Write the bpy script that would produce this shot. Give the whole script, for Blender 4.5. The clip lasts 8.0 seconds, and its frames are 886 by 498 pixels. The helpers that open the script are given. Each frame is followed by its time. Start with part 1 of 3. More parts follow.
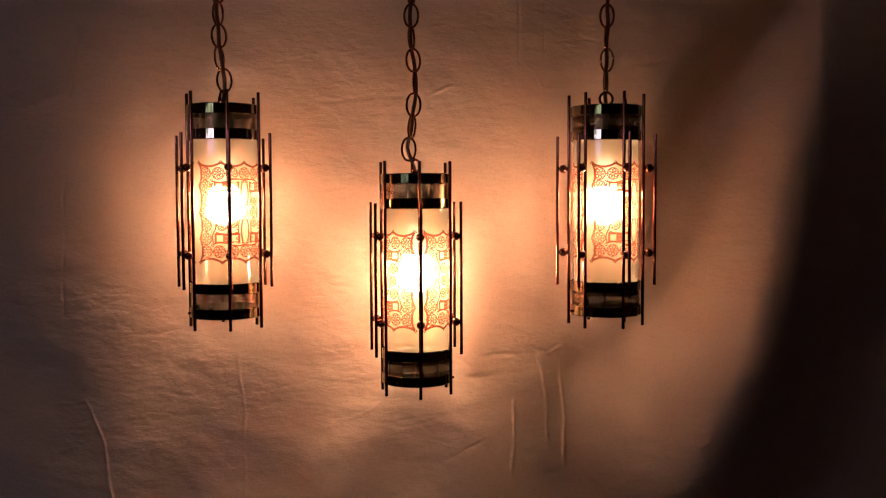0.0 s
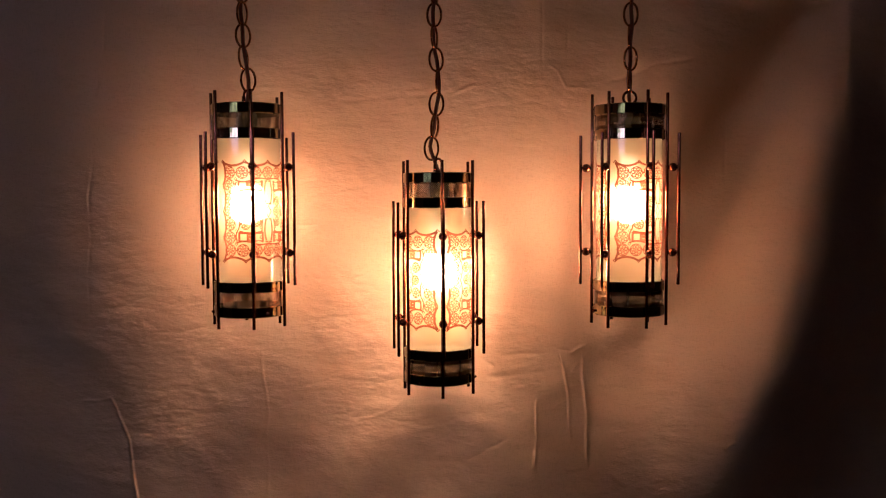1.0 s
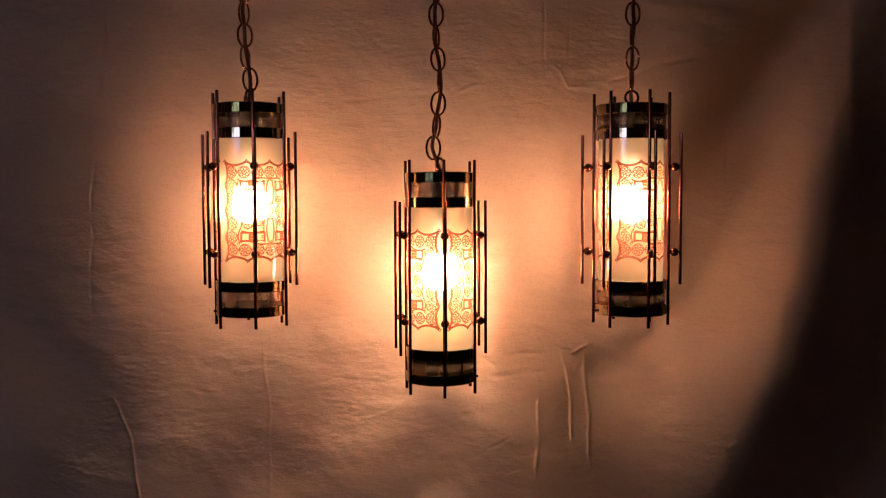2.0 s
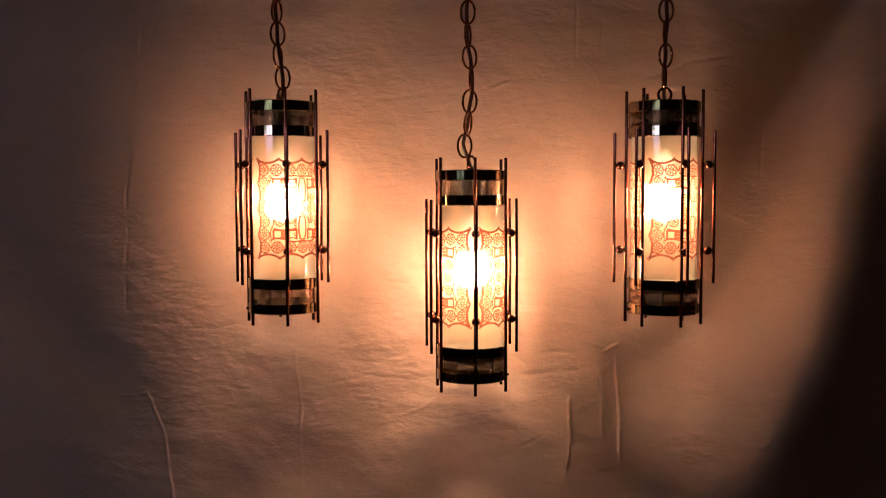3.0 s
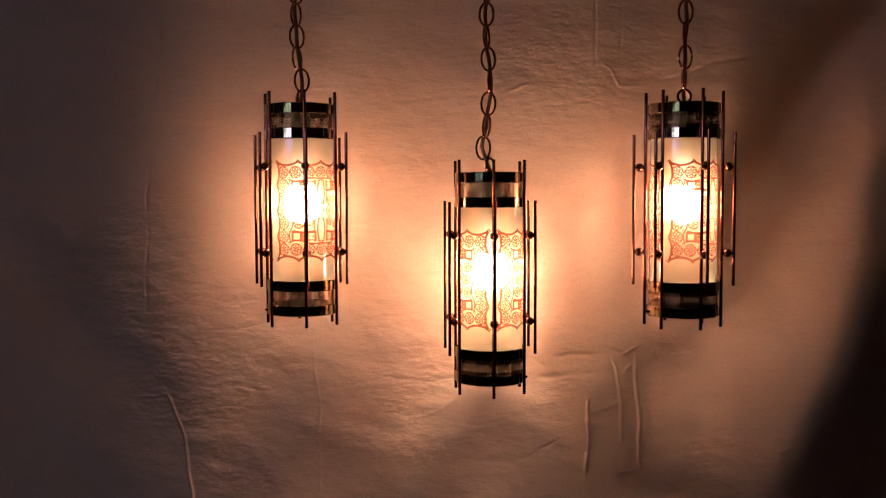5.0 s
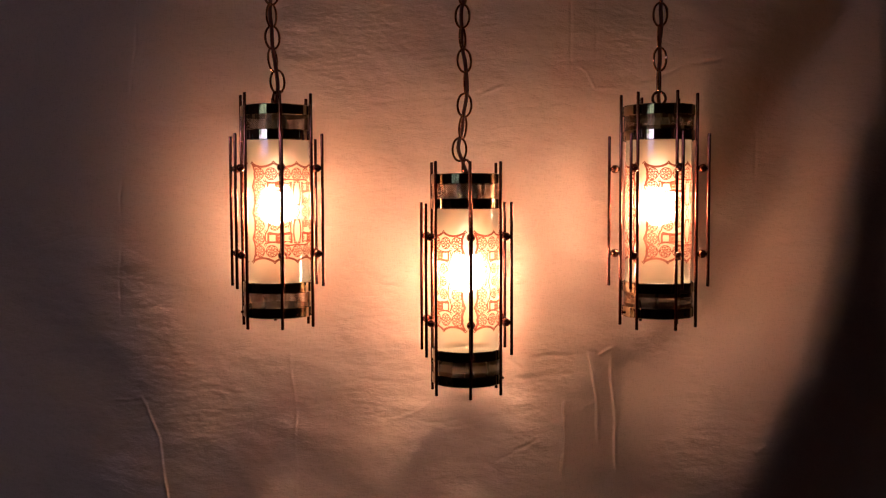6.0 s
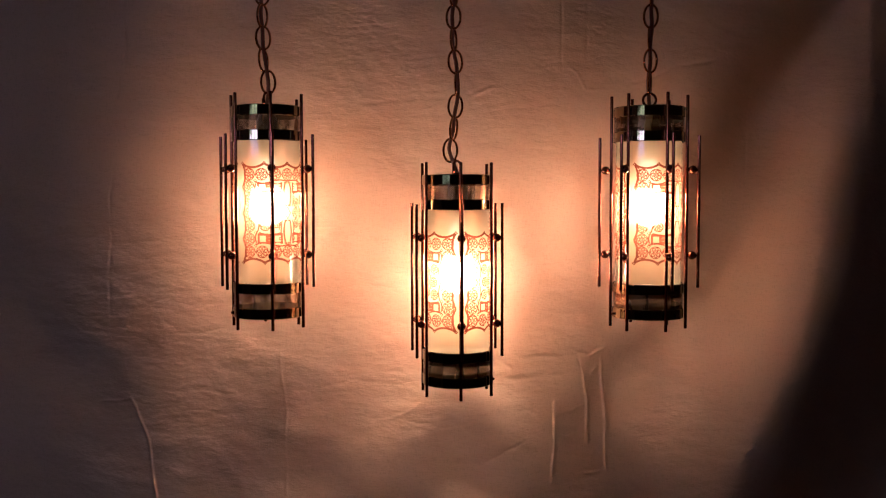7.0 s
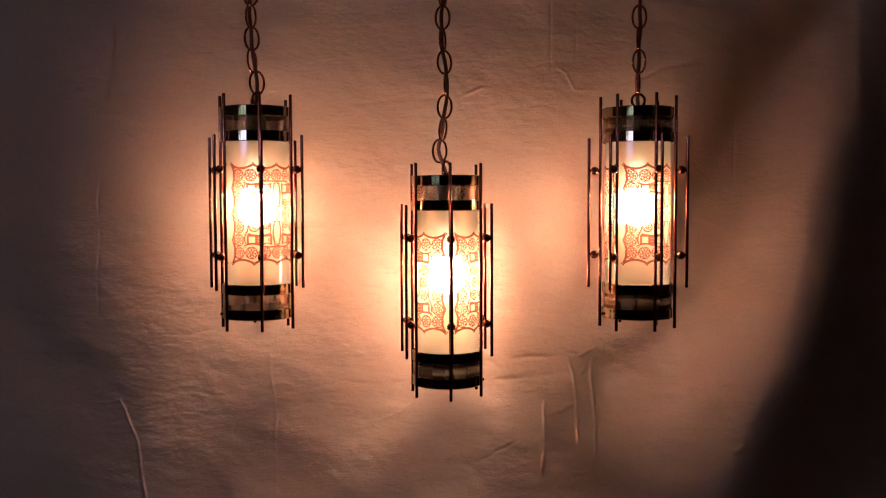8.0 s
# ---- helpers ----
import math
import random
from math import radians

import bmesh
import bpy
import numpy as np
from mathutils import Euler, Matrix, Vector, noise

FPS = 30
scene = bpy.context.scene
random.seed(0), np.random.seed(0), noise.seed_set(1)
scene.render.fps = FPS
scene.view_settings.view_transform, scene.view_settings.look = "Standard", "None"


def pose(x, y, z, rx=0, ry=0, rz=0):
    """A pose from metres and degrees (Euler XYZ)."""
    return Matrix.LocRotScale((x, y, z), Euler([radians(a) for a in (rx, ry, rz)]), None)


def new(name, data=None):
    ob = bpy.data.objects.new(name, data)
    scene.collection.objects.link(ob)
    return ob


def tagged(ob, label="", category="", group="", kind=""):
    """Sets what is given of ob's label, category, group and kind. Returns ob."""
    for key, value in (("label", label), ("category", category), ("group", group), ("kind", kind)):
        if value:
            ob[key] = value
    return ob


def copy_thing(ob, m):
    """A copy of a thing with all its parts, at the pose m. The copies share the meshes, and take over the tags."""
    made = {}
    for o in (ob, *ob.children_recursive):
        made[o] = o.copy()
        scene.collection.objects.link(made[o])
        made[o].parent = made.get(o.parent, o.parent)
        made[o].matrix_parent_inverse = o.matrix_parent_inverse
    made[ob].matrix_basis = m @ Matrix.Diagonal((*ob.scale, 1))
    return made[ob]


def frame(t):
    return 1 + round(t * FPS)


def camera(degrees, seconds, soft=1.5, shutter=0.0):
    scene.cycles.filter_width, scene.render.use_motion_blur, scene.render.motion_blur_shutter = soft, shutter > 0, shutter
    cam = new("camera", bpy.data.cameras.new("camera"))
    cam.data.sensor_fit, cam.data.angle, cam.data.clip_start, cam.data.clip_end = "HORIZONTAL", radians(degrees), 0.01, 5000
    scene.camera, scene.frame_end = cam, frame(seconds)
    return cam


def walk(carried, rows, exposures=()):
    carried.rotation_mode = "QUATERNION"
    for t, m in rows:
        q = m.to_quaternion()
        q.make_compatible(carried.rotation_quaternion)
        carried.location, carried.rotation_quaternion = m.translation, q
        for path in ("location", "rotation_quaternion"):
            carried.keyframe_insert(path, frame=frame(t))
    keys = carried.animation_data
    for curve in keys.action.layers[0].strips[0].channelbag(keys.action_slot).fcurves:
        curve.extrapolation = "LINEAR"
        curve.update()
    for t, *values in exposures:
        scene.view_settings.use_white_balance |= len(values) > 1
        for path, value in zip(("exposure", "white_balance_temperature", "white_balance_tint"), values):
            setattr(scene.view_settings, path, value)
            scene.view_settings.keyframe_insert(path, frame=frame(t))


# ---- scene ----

# ---- camera: it stands on one spot and pans slowly ----
cam = camera(50.1, 8.0, soft=1.2)
EYE = (0.0, 0.0, 1.5)
ROWS = [
    (0.0, 0.000, -3.086, 0.290),
    (0.5, 0.721, -3.087, 0.324),
    (1.0, 1.365, -3.132, 0.250),
    (1.5, 1.131, -3.119, 0.264),
    (3.0, 3.359, -3.274, 0.187),
    (3.5, 4.261, -3.282, 0.182),
    (4.0, 4.679, -3.277, 0.181),
    (4.5, 4.818, -3.212, 0.189),
    (6.0, 3.052, -3.057, 0.238),
    (6.5, 2.699, -3.030, 0.191),
    (7.0, 2.493, -3.001, 0.103),
    (7.5, 2.186, -2.980, 0.142),
    (8.0, 1.858, -2.967, 0.211),
]
walk(cam, [(t, pose(*EYE, 90 + pitch, roll, yaw)) for t, yaw, pitch, roll in ROWS],
     exposures=[(0.0, 0.0, 6500, 10), (4.0, 0.0, 6150, 10), (8.0, 0.0, 5700, 10)])

# ---- light: dim sky outside the window, three warm bulbs ----
BULB = 232.0
BULB_COLOUR = (1.0, 0.705, 0.47)
WINDOW_GLOW = 6.8
world = bpy.data.worlds.new("sky")
scene.world = world
world.use_nodes = True
wn = world.node_tree.nodes
sky = wn.new("ShaderNodeTexSky")
sky.sky_type = "NISHITA"
sky.sun_disc = False
sky.sun_elevation, sky.sun_rotation = radians(25), radians(120)
wn["Background"].inputs["Strength"].default_value = 0.05
world.node_tree.links.new(sky.outputs[0], wn["Background"].inputs["Color"])


# ---- materials ----
class Nodes:
    """Short hand for building one node material."""

    def __init__(self, name):
        self.m = bpy.data.materials.new(name)
        self.m.use_nodes = True
        self.t = self.m.node_tree
        self.t.nodes.clear()
        self.out = self.add("ShaderNodeOutputMaterial")

    def add(self, kind, **props):
        n = self.t.nodes.new(kind)
        for k, v in props.items():
            setattr(n, k, v)
        return n

    def put(self, socket, value):
        if isinstance(value, bpy.types.NodeSocket):
            self.t.links.new(value, socket)
        elif isinstance(value, tuple) and len(value) == 3 and socket.type == "RGBA":
            socket.default_value = (*value, 1)
        else:
            socket.default_value = value

    def node(self, kind, ins=(), out=0, **props):
        n = self.add(kind, **props)
        for k, v in dict(ins).items():
            self.put(n.inputs[k], v)
        return n.outputs[out]

    def coords(self, scale=(1, 1, 1), turn=(0, 0, 0)):
        c = self.add("ShaderNodeTexCoord").outputs["Object"]
        return self.node("ShaderNodeMapping", {"Vector": c, "Scale": scale, "Rotation": turn})

    def noise(self, scale, detail=4.0, vector=None, rough=0.55):
        v = vector if vector is not None else self.coords()
        return self.node("ShaderNodeTexNoise", {"Vector": v, "Scale": scale, "Detail": detail, "Roughness": rough})

    def ramp(self, fac, a, b, lo=0.3, hi=0.7):
        r = self.add("ShaderNodeValToRGB")
        r.color_ramp.elements[0].position, r.color_ramp.elements[1].position = lo, hi
        r.color_ramp.elements[0].color, r.color_ramp.elements[1].color = (*a, 1), (*b, 1)
        self.put(r.inputs[0], fac)
        return r.outputs[0]

    def math(self, op, a, b):
        return self.node("ShaderNodeMath", {0: a, 1: b}, operation=op)

    def bump(self, height, strength, distance, normal=None):
        ins = {"Height": height, "Strength": strength, "Distance": distance}
        if normal is not None:
            ins["Normal"] = normal
        return self.node("ShaderNodeBump", ins)

    def principled(self, **ins):
        return self.node("ShaderNodeBsdfPrincipled", {k.replace("_", " "): v for k, v in ins.items()})

    def done(self, shader):
        self.put(self.out.inputs[0], shader)
        return self.m


def cloth_material():
    n = Nodes("muslin_cloth")
    broad = n.noise(2.2, 5)
    tone = n.ramp(broad, (0.555, 0.363, 0.268), (0.675, 0.446, 0.330))
    thread = n.noise(1.0, 3, n.coords((90, 90, 900)))
    weft = n.noise(1.0, 3, n.coords((900, 90, 90)))
    weave = n.math("ADD", thread, weft)
    colour = n.node("ShaderNodeMix", {0: 0.22, 6: tone, 7: n.ramp(weave, (0.35, 0.215, 0.155), (0.80, 0.53, 0.405), 0.7, 1.3)},
                    out=2, data_type="RGBA")
    rumple = n.noise(1.0, 6, n.coords((9, 9, 22), (0, radians(18), 0)), 0.6)
    fine = n.noise(1.0, 4, n.coords((60, 60, 140), (0, radians(-12), 0)), 0.6)
    cross = n.noise(1.0, 3, n.coords((5, 5, 15), (0, radians(20), 0)), 0.45)
    fold = n.math("ABSOLUTE", n.math("SUBTRACT", cross, 0.5), 0.0)
    where = n.node("ShaderNodeMapRange", {"Value": n.noise(3.5, 2), "From Min": 0.42, "From Max": 0.62})
    wrinkles = n.math("MULTIPLY", fold, n.math("ADD", where, 0.4))
    b = n.bump(rumple, 0.21, 0.02)
    b = n.bump(wrinkles, 0.30, 0.022, b)
    b = n.bump(fine, 0.26, 0.004, b)
    b = n.bump(weave, 0.26, 0.0006, b)
    front = n.principled(Base_Color=colour, Roughness=0.92, Normal=b, Specular_IOR_Level=0.15)
    return n.done(front)


def metal_material(name, dark, light, rough, vary=0.14, grain=(40, 40, 6)):
    n = Nodes(name)
    patina = n.noise(35, 5)
    streak = n.noise(1.0, 4, n.coords(grain))
    colour = n.ramp(patina, dark, light, 0.35, 0.7)
    r = n.math("ADD", n.math("MULTIPLY", streak, vary), rough)
    b = n.bump(n.noise(120, 3), 0.04, 0.001)
    return n.done(n.principled(Base_Color=colour, Metallic=1.0, Roughness=r, Normal=b))


def frosted_glass():
    """Frosted inside, glossy outside: part of the light goes straight through, part is scattered."""
    n = Nodes("frosted_glass")
    cloud = n.noise(14, 4)
    clear = n.node("ShaderNodeBsdfTransparent", {"Color": (0.94, 0.89, 0.82)})
    white = n.ramp(cloud, (0.80, 0.54, 0.30), (0.88, 0.61, 0.37))
    scatter = n.node("ShaderNodeBsdfTranslucent", {"Color": white})
    veil = n.node("ShaderNodeBsdfDiffuse", {"Color": white})
    frost = n.node("ShaderNodeMixShader", {0: 0.12, 1: scatter, 2: veil})
    soft = n.node("ShaderNodeBsdfRefraction", {"Color": (0.97, 0.81, 0.66), "Roughness": 0.42, "IOR": 1.25})
    misty = n.node("ShaderNodeMixShader", {0: 0.20, 1: soft, 2: frost})
    body = n.node("ShaderNodeMixShader", {0: 0.48, 1: clear, 2: misty})
    gloss = n.node("ShaderNodeBsdfGlossy", {"Color": (1, 1, 1), "Roughness": 0.025})
    fres = n.node("ShaderNodeFresnel", {"IOR": 1.65})
    return n.done(n.node("ShaderNodeMixShader", {0: fres, 1: body, 2: gloss}))


def print_material():
    """Red-brown printed ornament, thin enough for the light to glow through."""
    n = Nodes("printed_ornament")
    wear = n.noise(160, 4)
    colour = n.ramp(wear, (0.13, 0.034, 0.018), (0.20, 0.056, 0.031), 0.3, 0.7)
    back = n.node("ShaderNodeBsdfTranslucent", {"Color": colour})
    face = n.node("ShaderNodeBsdfDiffuse", {"Color": colour})
    both = n.node("ShaderNodeMixShader", {0: 0.35, 1: back, 2: face})
    thin = n.node("ShaderNodeBsdfTransparent", {"Color": (0.25, 0.088, 0.052)})
    return n.done(n.node("ShaderNodeMixShader", {0: 0.68, 1: thin, 2: both}))


def glowing(name, colour, strength):
    n = Nodes(name)
    return n.done(n.node("ShaderNodeEmission", {"Color": colour, "Strength": strength}))


def outside_material():
    """Bright haze between trunks, leafy crowns above it, dim greenery below."""
    n = Nodes("hazy_garden")
    leaf = n.noise(2.5, 6)
    green = n.ramp(leaf, (0.010, 0.016, 0.013), (0.10, 0.13, 0.13), 0.40, 0.60)
    trunks = n.noise(1.0, 3, n.coords((11, 11, 0.3)))
    haze = n.ramp(trunks, (0.34, 0.32, 0.55), (0.98, 0.90, 1.50), 0.44, 0.52)
    crowns = n.ramp(n.noise(6, 5), (0.03, 0.05, 0.03), (0.26, 0.31, 0.28), 0.42, 0.58)
    height = n.node("ShaderNodeSeparateXYZ", {0: n.coords()}, out=2)
    edge = n.math("ADD", height, n.math("MULTIPLY", leaf, 0.22))
    low = n.node("ShaderNodeMapRange", {"Value": edge, "From Min": 1.95, "From Max": 2.02})
    high = n.node("ShaderNodeMapRange", {"Value": edge, "From Min": 2.18, "From Max": 2.24})
    colour = n.node("ShaderNodeMix", {0: low, 6: green, 7: haze}, out=2, data_type="RGBA")
    colour = n.node("ShaderNodeMix", {0: high, 6: colour, 7: crowns}, out=2, data_type="RGBA")
    return n.done(n.node("ShaderNodeEmission", {"Color": colour, "Strength": WINDOW_GLOW}))


def plaster_material(name, a, b, rough=0.85):
    n = Nodes(name)
    c = n.ramp(n.noise(3, 6), a, b)
    return n.done(n.principled(Base_Color=c, Roughness=rough, Normal=n.bump(n.noise(180, 4), 0.2, 0.002)))


def wood_material(name, a, b):
    n = Nodes(name)
    c = n.ramp(n.noise(1.0, 6, n.coords((3, 40, 40))), a, b)
    return n.done(n.principled(Base_Color=c, Roughness=0.5, Normal=n.bump(n.noise(60, 4), 0.1, 0.002)))


def plain(name, a, b, rough, shine=0.5):
    n = Nodes(name)
    return n.done(n.principled(Base_Color=n.ramp(n.noise(90, 4), a, b), Roughness=rough, Specular_IOR_Level=shine))


CLOTH = cloth_material()
BAND = metal_material("antique_brass_band", (0.25, 0.205, 0.13), (0.33, 0.27, 0.175), 0.0, 0.04)
# near-black for the bands' inner faces and the rings set inside them
DARK_INSIDE = plain("near_black_inside", (0.014, 0.008, 0.004), (0.026, 0.015, 0.008), 0.7, 0.08)
LATTICE = metal_material("antique_brass_lattice", (0.15, 0.075, 0.040), (0.25, 0.13, 0.070), 0.2)
ROD = metal_material("bronze_rod", (0.15, 0.042, 0.026), (0.29, 0.10, 0.066), 0.01, 0.07)
BALL = metal_material("dark_bronze_ball", (0.12, 0.036, 0.022), (0.21, 0.07, 0.042), 0.08)
LINK = metal_material("coppery_chain", (0.56, 0.25, 0.14), (0.78, 0.40, 0.24), 0.03, 0.10)
GLASS = frosted_glass()
PRINT = print_material()
LIT_BULB = glowing("lit_bulb", BULB_COLOUR, BULB)
STRONG_BULB = glowing("strong_lit_bulb", BULB_COLOUR, BULB * 1.6)
DIM_NECK = glowing("bulb_neck", BULB_COLOUR, BULB * 0.006)
SOCKET = plain("socket_shell", (0.05, 0.035, 0.02), (0.10, 0.07, 0.04), 0.5)
CORD = plain("brown_cord", (0.060, 0.009, 0.005), (0.105, 0.018, 0.010), 0.35)
# unseen walls, coloured red-brown to redden the light they bounce back
WALL = plaster_material("painted_plaster", (0.075, 0.034, 0.027), (0.10, 0.046, 0.037))
CEILING = plaster_material("ceiling_paint", (0.17, 0.165, 0.16), (0.22, 0.21, 0.20))
FLOOR = wood_material("floor_wood", (0.10, 0.06, 0.035), (0.19, 0.12, 0.07))
TRIM = plain("white_trim", (0.70, 0.69, 0.66), (0.78, 0.77, 0.74), 0.4)
OUTSIDE = outside_material()


# ---- mesh helpers ----
def part(name, bm, material, parent=None, label="", smooth=True):
    me = bpy.data.meshes.new(name)
    bm.normal_update()
    bm.to_mesh(me)
    bm.free()
    return mesh_part(name, me, material, parent, label, smooth)


def mesh_part(name, me, material, parent=None, label="", smooth=True):
    if material is not None and not me.materials:
        me.materials.append(material)
    if smooth:
        me.shade_smooth()
        me.set_sharp_from_angle(angle=radians(40))
    ob = new(name, me)
    if parent is not None:
        ob.parent = parent
    return tagged(ob, label) if label else ob


def add_box(bm, lo, hi, bevel=0.0):
    m = Matrix.LocRotScale([(a + b) / 2 for a, b in zip(lo, hi)], None, [b - a for a, b in zip(lo, hi)])
    made = bmesh.ops.create_cube(bm, size=1, matrix=m)
    if bevel:
        edges = {e for v in made["verts"] for e in v.link_edges}
        bmesh.ops.bevel(bm, geom=list(edges), offset=bevel, segments=2, affect="EDGES", profile=0.5)


def box(lo, hi, bevel=0.0):
    bm = bmesh.new()
    add_box(bm, lo, hi, bevel)
    return bm


def lathe(bm, profile, steps=32, closed=False, centre=(0, 0)):
    """Turns a profile of (radius, z) about the upright axis."""
    rings = []
    for r, z in profile:
        if r < 1e-6:
            rings.append([bm.verts.new((centre[0], centre[1], z))] * steps)
        else:
            rings.append([bm.verts.new((centre[0] + r * math.cos(2 * math.pi * i / steps),
                                        centre[1] + r * math.sin(2 * math.pi * i / steps), z)) for i in range(steps)])
    pairs = list(zip(rings, rings[1:])) + ([(rings[-1], rings[0])] if closed else [])
    for a, b in pairs:
        for i in range(steps):
            j = (i + 1) % steps
            vs = []
            for v in (a[i], a[j], b[j], b[i]):
                if v not in vs:
                    vs.append(v)
            if len(vs) > 2:
                bm.faces.new(vs)
    bmesh.ops.recalc_face_normals(bm, faces=bm.faces)
    return bm


def tube(bm, path, radius, steps=8, closed=False):
    """A round wire along a path of points."""
    pts = [Vector(p) for p in path]
    n = len(pts)
    rings = []
    for i, p in enumerate(pts):
        a = pts[(i - 1) % n] if closed or i else pts[0]
        b = pts[(i + 1) % n] if closed or i < n - 1 else pts[-1]
        d = (b - a).normalized()
        side = d.cross(Vector((0.31, 0.95, 0.05)))
        side.normalize()
        up = side.cross(d)
        rings.append([bm.verts.new(p + radius * (math.cos(2 * math.pi * k / steps) * side + math.sin(2 * math.pi * k / steps) * up))
                      for k in range(steps)])
    for i in range(n if closed else n - 1):
        a, b = rings[i], rings[(i + 1) % n]
        for k in range(steps):
            bm.faces.new((a[k], a[(k + 1) % steps], b[(k + 1) % steps], b[k]))
    if not closed:
        bm.faces.new(rings[0][::-1])
        bm.faces.new(rings[-1])
    bmesh.ops.recalc_face_normals(bm, faces=bm.faces)
    return bm


def rod_mesh(r, z0, z1):
    b = 0.0006
    bm = lathe(bmesh.new(), [(0, z0), (r - b, z0), (r, z0 + b), (r, z1 - b), (r - b, z1), (0, z1)], 14)
    me = bpy.data.meshes.new("rod")
    bm.to_mesh(me)
    bm.free()
    return me


# ---- the room ----
X0, X1, Y0, Y1, TOP = -5.0, 2.6, -2.6, 2.75, 2.45
SILL, HEAD, WIN_A, WIN_B = 1.57, 2.22, -4.5, -1.75


def room():
    t = 0.12
    tagged(part("floor", box((X0 - t, Y0 - t, -0.1), (X1 + t, Y1 + t, 0)), FLOOR, smooth=False), "dark brown wooden floor of the dim room", "floor", kind="structure")
    tagged(part("ceiling", box((X0 - t, Y0 - t, TOP), (X1 + t, Y1 + t, TOP + 0.1)), CEILING, smooth=False), "dull grey painted ceiling above the lamps", "ceiling", kind="structure")
    tagged(part("wall_north", box((X0 - t, Y1, 0), (X1 + t, Y1 + t, TOP)), WALL, smooth=False), "dark red-brown painted wall behind the hanging sheet", "wall", kind="structure")
    tagged(part("wall_east", box((X1, Y0, 0), (X1 + t, Y1, TOP)), WALL, smooth=False), "plain dark red-brown side wall of the room", "wall", kind="structure")
    tagged(part("wall_west", box((X0 - t, Y0, 0), (X0, Y1, TOP)), WALL, smooth=False), "plain dark red-brown side wall of the room", "wall", kind="structure")
    bm = bmesh.new()
    add_box(bm, (X0 - t, Y0 - t, 0), (X1 + t, Y0, SILL))
    add_box(bm, (X0 - t, Y0 - t, HEAD), (X1 + t, Y0, TOP))
    add_box(bm, (X0 - t, Y0 - t, SILL), (WIN_A, Y0, HEAD))
    add_box(bm, (WIN_B, Y0 - t, SILL), (X1 + t, Y0, HEAD))
    tagged(part("wall_south", bm, WALL, smooth=False), "dark red-brown painted wall with a wide window opening", "wall", kind="structure")
    win = tagged(new("window_1"), "wide white-framed window with six panes, dim daylight", "window", kind="structure")
    win.location = (WIN_A, Y0, SILL)
    w, h = WIN_B - WIN_A, HEAD - SILL
    bm = bmesh.new()
    f = 0.045
    add_box(bm, (0, -0.09, 0), (w, -0.02, f), 0.004)
    add_box(bm, (0, -0.09, h - f), (w, -0.02, h), 0.004)
    for k in range(7):
        c = f / 2 + (w - f) * k / 6
        add_box(bm, (c - f / 2, -0.088, f), (c + f / 2, -0.022, h - f), 0.004)
    part("window_frame", bm, TRIM, win, smooth=False)
    part("window_sill", box((-0.05, -0.02, -0.035), (w + 0.05, 0.06, -0.003), 0.006), TRIM, win, smooth=False)
    tagged(part("backdrop", box((WIN_A - 1.6, Y0 - 1.2, 0.4), (WIN_B + 1.6, Y0 - 1.19, 3.6)), OUTSIDE, smooth=False),
           "pale daylight and greenery outside the window", "backdrop", kind="structure")


room()


# ---- the hanging sheet: a draped cloth with folds and old creases ----
RIDGE = [(0.80, 2.345), (0.738, 1.997), (0.704, 1.796), (0.680, 1.578), (0.670, 1.383), (0.607, 1.144), (0.498, 0.903), (0.362, 0.608), (0.106, 0.152)]
SEAM = [(0.745, 2.345), (0.754, 1.777), (0.778, 1.327), (0.82, 0.911), (0.859, 0.026)]
SAG = [(-1.556, 1.688), (-1.189, 1.444), (-0.985, 1.255), (-0.864, 1.138), (-0.769, 1.056), (-0.65, 0.959), (-0.492, 0.824)]
# depth (towards the wall positive), half width (of each flank, for a fold), and the line of each fold or crease as (x, z)
FOLDS = [
    (0.2100, 0.0780, 0.1250, [(0.85, 2.107), (0.70, 1.866), (0.575, 1.7), (0.497, 1.566), (0.447, 1.464)]),
    (0.0170, 0.0850, 0.0850, [(-1.131, 1.484), (-0.984, 1.301), (-0.902, 1.195), (-0.819, 1.099), (-0.766, 1.03)]),
    (0.0280, 0.0600, 0.1300, [(0.461, 1.288), (0.404, 1.231), (0.336, 1.171), (0.274, 1.132)]),
    (0.0020, 0.0300, 0.0300, [(0.051, 1.17), (0.159, 1.146), (0.256, 1.169)]),
    (-0.0040, 0.0300, 0.0300, [(-0.419, 1.034), (-0.26, 0.986), (-0.099, 1.02)]),
]
